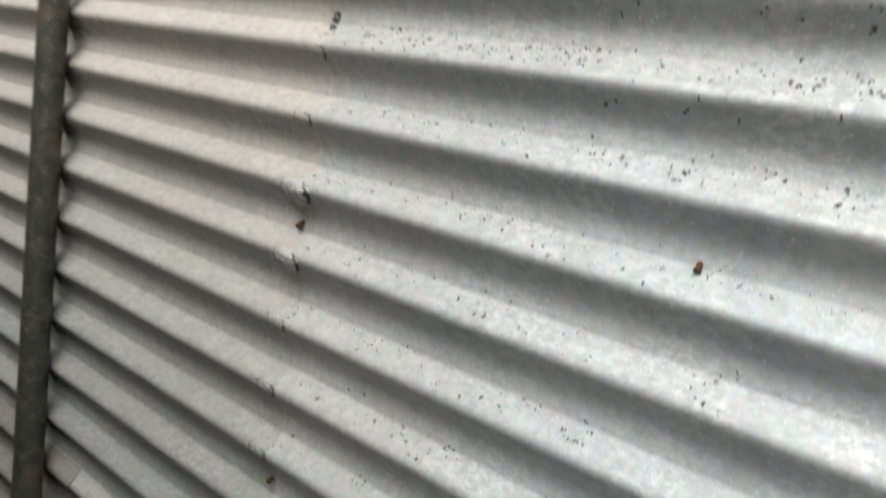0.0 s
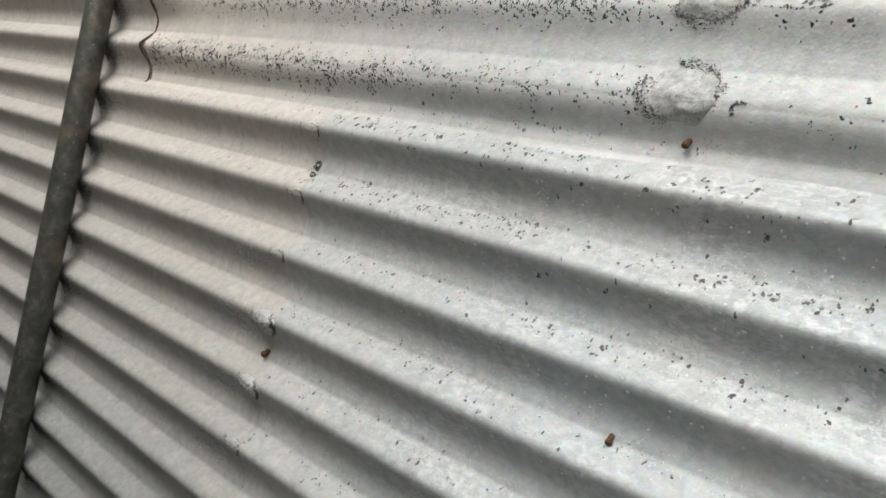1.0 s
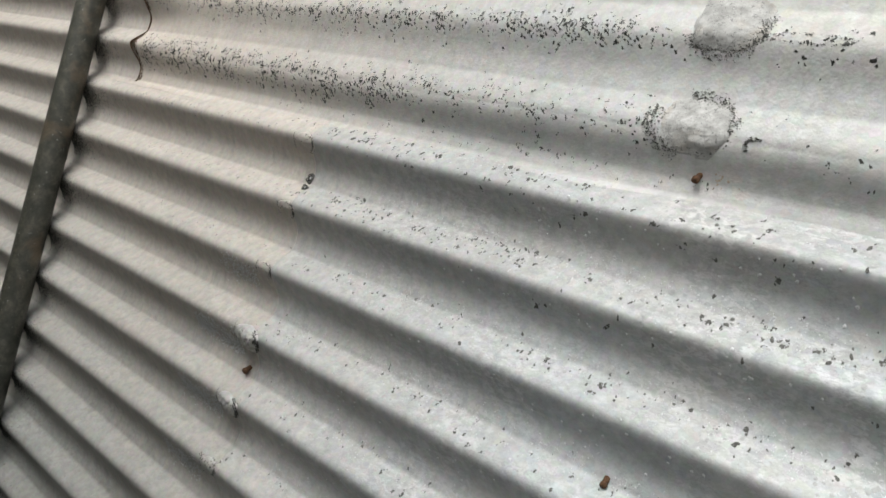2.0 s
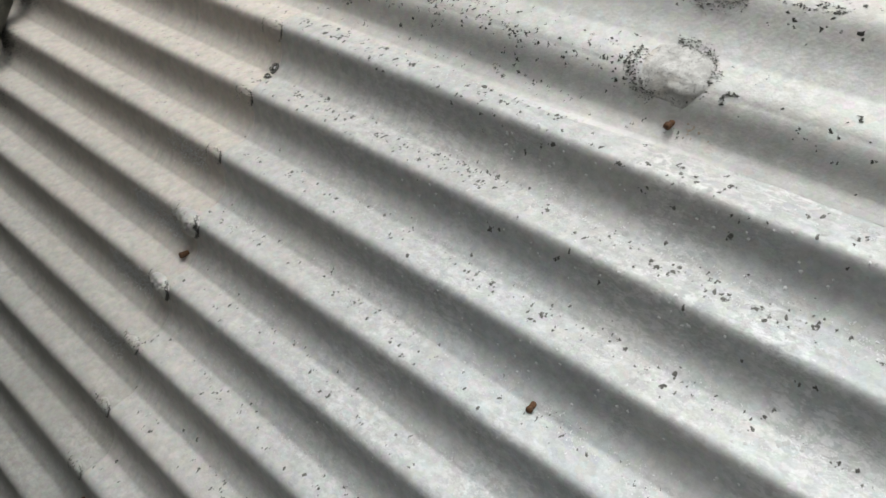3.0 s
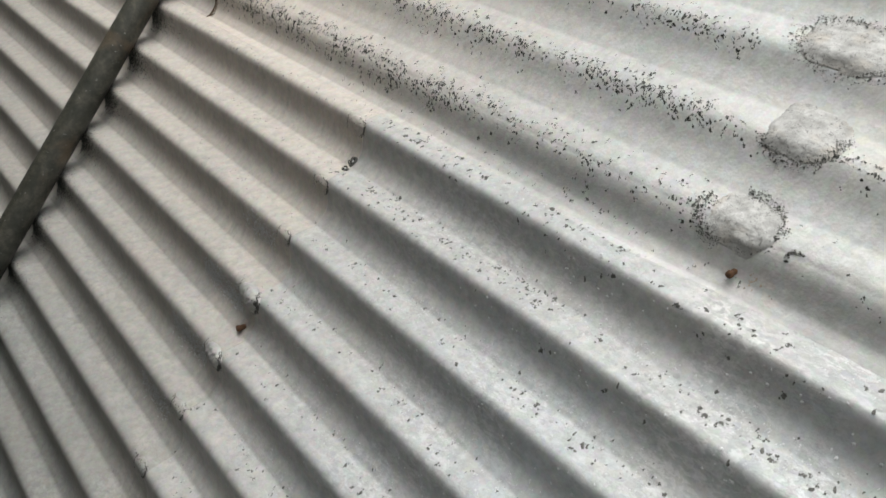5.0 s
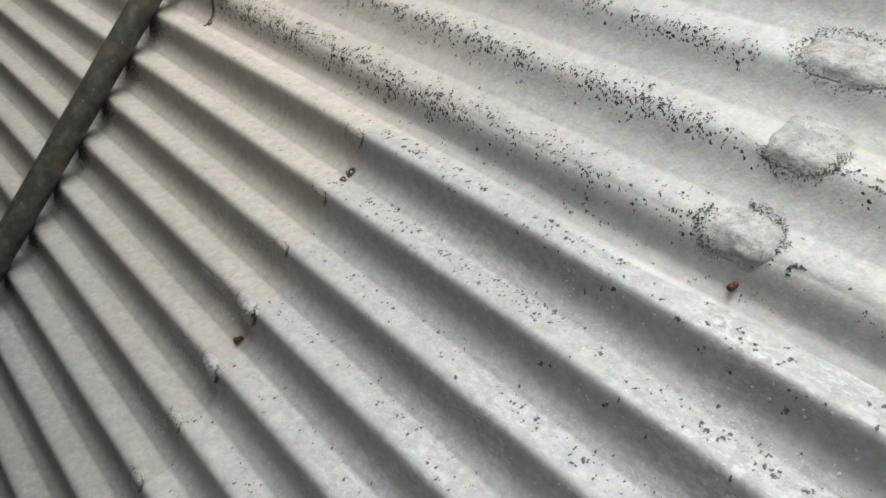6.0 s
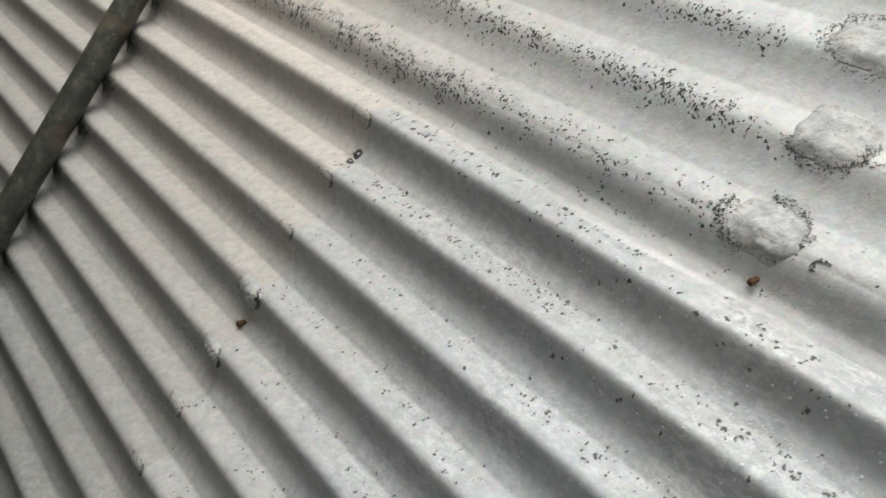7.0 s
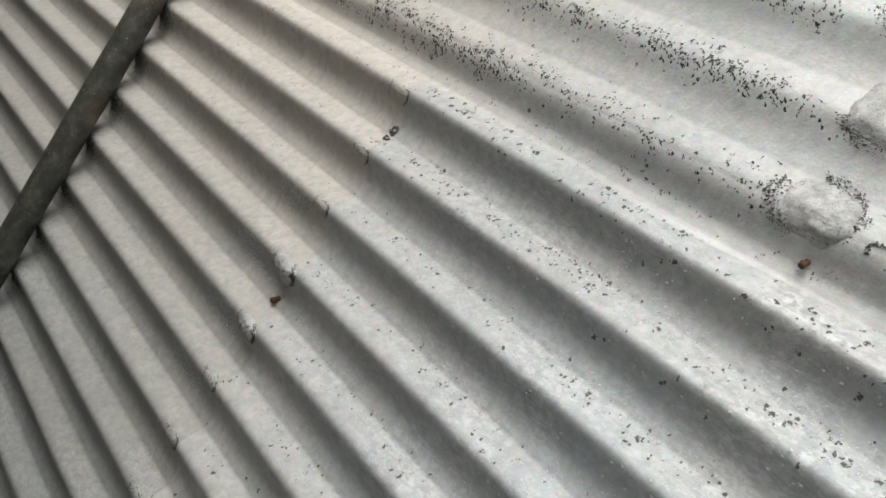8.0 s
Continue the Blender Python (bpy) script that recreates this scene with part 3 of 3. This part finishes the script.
def nail(x, h, length, radius, drop, aside, lift, label, waist=0.9):
    """A rusty nail that stands out of a furrow: shank, swollen tip."""
    root = skin(x, h * P, lift)
    way = Vector((aside, -1, -drop)).normalized()
    a = way.cross(Vector((1, 0, 0.1))).normalized()
    b = way.cross(a)
    rng = random.Random(int(1000 * x) + 7)
    thing = new("nail")
    profile = ((-0.15, 0.85), (0.0, 0.9), (0.2, waist), (0.42, waist), (0.55, 1.0), (0.7, 1.1), (0.88, 1.0), (0.97, 0.7))
    for name, rings in (("shank", profile[:5]), ("head", ((0.53, 0.9), (0.56, 1.08)) + profile[5:])):
        bm = bmesh.new()
        rows = []
        for d, r in rings:
            c = root + way * (d * length)
            rows.append([bm.verts.new(c + (a * math.cos(TAU * i / 10) + b * math.sin(TAU * i / 10)) * radius * r * rng.uniform(0.85, 1.12)) for i in range(10)])
        for p, q in zip(rows, rows[1:]):
            for i in range(10):
                bm.faces.new((p[i], p[(i + 1) % 10], q[(i + 1) % 10], q[i]))
        bm.faces.new(rows[0][::-1]), bm.faces.new(rows[-1])
        part(name, bm, RUST, thing)
    return tagged(thing, label, "nail", "nails through the sheets")


nail(0.447, 0.56, 0.0095, 0.0030, 0.9, 0.0, 0.0009, "rusty brown nail bent down out of a furrow", 0.66)
nail(0.006, -3.55, 0.0100, 0.0034, 1.0, -0.2, 0.0011, "rusty brown nail standing out beside a rivet")
nail(0.452, -2.65, 0.0085, 0.0028, 1.0, 0.15, 0.0011, "dark rusty nail in a furrow of the chalky sheet")
nail(0.028, -7.47, 0.0080, 0.0028, 0.5, 0.1, 0.0011, "rusty nail near the lower end of the lap")


def torn_hole(x, h, rx, rz):
    """A punched hole: a black disc as its shaded mouth, and a ragged raised lip."""
    h *= P
    rng = random.Random(int(900 * x) + int(-1000 * h))
    nrm, down = slope(h)
    s = Vector((1, 0, 0))
    c = skin(x, h, 0.0012)
    n = 18
    k = [rng.uniform(0.8, 1.15) for _ in range(n)]
    up = [rng.uniform(0.0006, 0.0036) for _ in range(n)]
    bm = bmesh.new()
    rings = []
    for scale, lift in ((1.45, -0.0003), (1.2, 0.6), (1.0, 1.0), (0.92, 0.4)):
        rings.append([bm.verts.new(c + s * (rx * k[i] * scale * math.cos(TAU * i / n)) - down * (rz * k[i] * scale * math.sin(TAU * i / n)) + nrm * (lift if lift < 0 else up[i] * lift)) for i in range(n)])
    for p, q in zip(rings, rings[1:]):
        for i in range(n):
            bm.faces.new((p[i], p[(i + 1) % n], q[(i + 1) % n], q[i]))
    lip = part("torn_hole", bm, GRIT_SHADE)
    tagged(lip, "punched nail hole with a ragged dark lip in the sheet", "hole", "nail holes")
    bm = bmesh.new()
    bm.faces.new([bm.verts.new(c + s * (rx * 0.97 * k[i] * math.cos(TAU * i / n)) - down * (rz * 0.97 * k[i] * math.sin(TAU * i / n)) + nrm * 0.0003) for i in range(n)])
    part("mouth_disc", bm, HOLE, lip, "black disc in place of the shaded opening")
    # a tongue of bright metal bent into the mouth
    v, f = [], []
    fleck(v, f, c + s * (rx * 0.15) + nrm * 0.0009, nrm, down, rz * 0.45, rx * 0.30, rng, 0.0010, (0.7, 1.1))
    mesh_object("tongue", v, f, ZINC_CLEAN, lip, "bright bent tongue of metal")


torn_hole(0.004, -0.585, 0.0040, 0.0048)
torn_hole(0.006, -0.745, 0.0036, 0.0026)


def stain(name, x, h, rx, rz, material, label, lift, count, seed):
    """A thin crust of many small flakes."""
    rng = random.Random(seed)
    v, f = [], []
    for _ in range(count):
        xx, zz = x + rng.gauss(0, rx), h * P + rng.gauss(0, rz)
        nrm, down = slope(zz)
        a = rng.uniform(0.0008, 0.0024)
        fleck(v, f, skin(xx, zz, lift), nrm, down, a, a * 0.7, rng, 0.00025)
    tagged(mesh_object(name, v, f, material, wall, label), kind="stuff")


stain("rust_stain", 0.466, 0.55, 0.005, 0.003, BROWN_STAIN, "faint brown rust stain by a nail", 0.0009, 16, 71)
stain("rust_stain", -0.474, -10.24, 0.013, 0.011, RED_RUST, "reddish brown rust spot beside the pole", 0.0002, 900, 72)


def pole_shade():
    """The pole's contact shade under each rib, drawn with fine black flecks thinning outwards."""
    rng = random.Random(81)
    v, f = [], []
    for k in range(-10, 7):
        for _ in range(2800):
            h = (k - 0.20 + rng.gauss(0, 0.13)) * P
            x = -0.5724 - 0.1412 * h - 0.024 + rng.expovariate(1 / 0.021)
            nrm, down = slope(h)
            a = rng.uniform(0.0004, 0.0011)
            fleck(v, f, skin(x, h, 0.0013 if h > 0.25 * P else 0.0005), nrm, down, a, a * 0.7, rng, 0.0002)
    tagged(mesh_object("contact_shade", v, f, FLECK, wall, "contact shade where the pole touches the ribs, drawn as black flecks"), kind="stuff")


pole_shade()


def seam_rust():
    """Brown rust that has crept out from under the lifted sheet end beside the pole."""
    rng = random.Random(91)
    v, f = [], []
    for _ in range(900):
        h = rng.uniform(0.32, 4.0) * P
        x = -0.449 - 0.20 * (h - 0.5 * P) + abs(rng.gauss(0, 0.0030)) - 0.0005
        nrm, down = slope(h)
        a = rng.uniform(0.0009, 0.0022)
        fleck(v, f, skin(x, h, 0.0010), nrm, down, a, a * 0.5, rng, 0.0003)
    tagged(mesh_object("seam_rust", v, f, EDGE_RUST, wall, "dark brown rust along the lifted sheet end"), kind="stuff")


seam_rust()
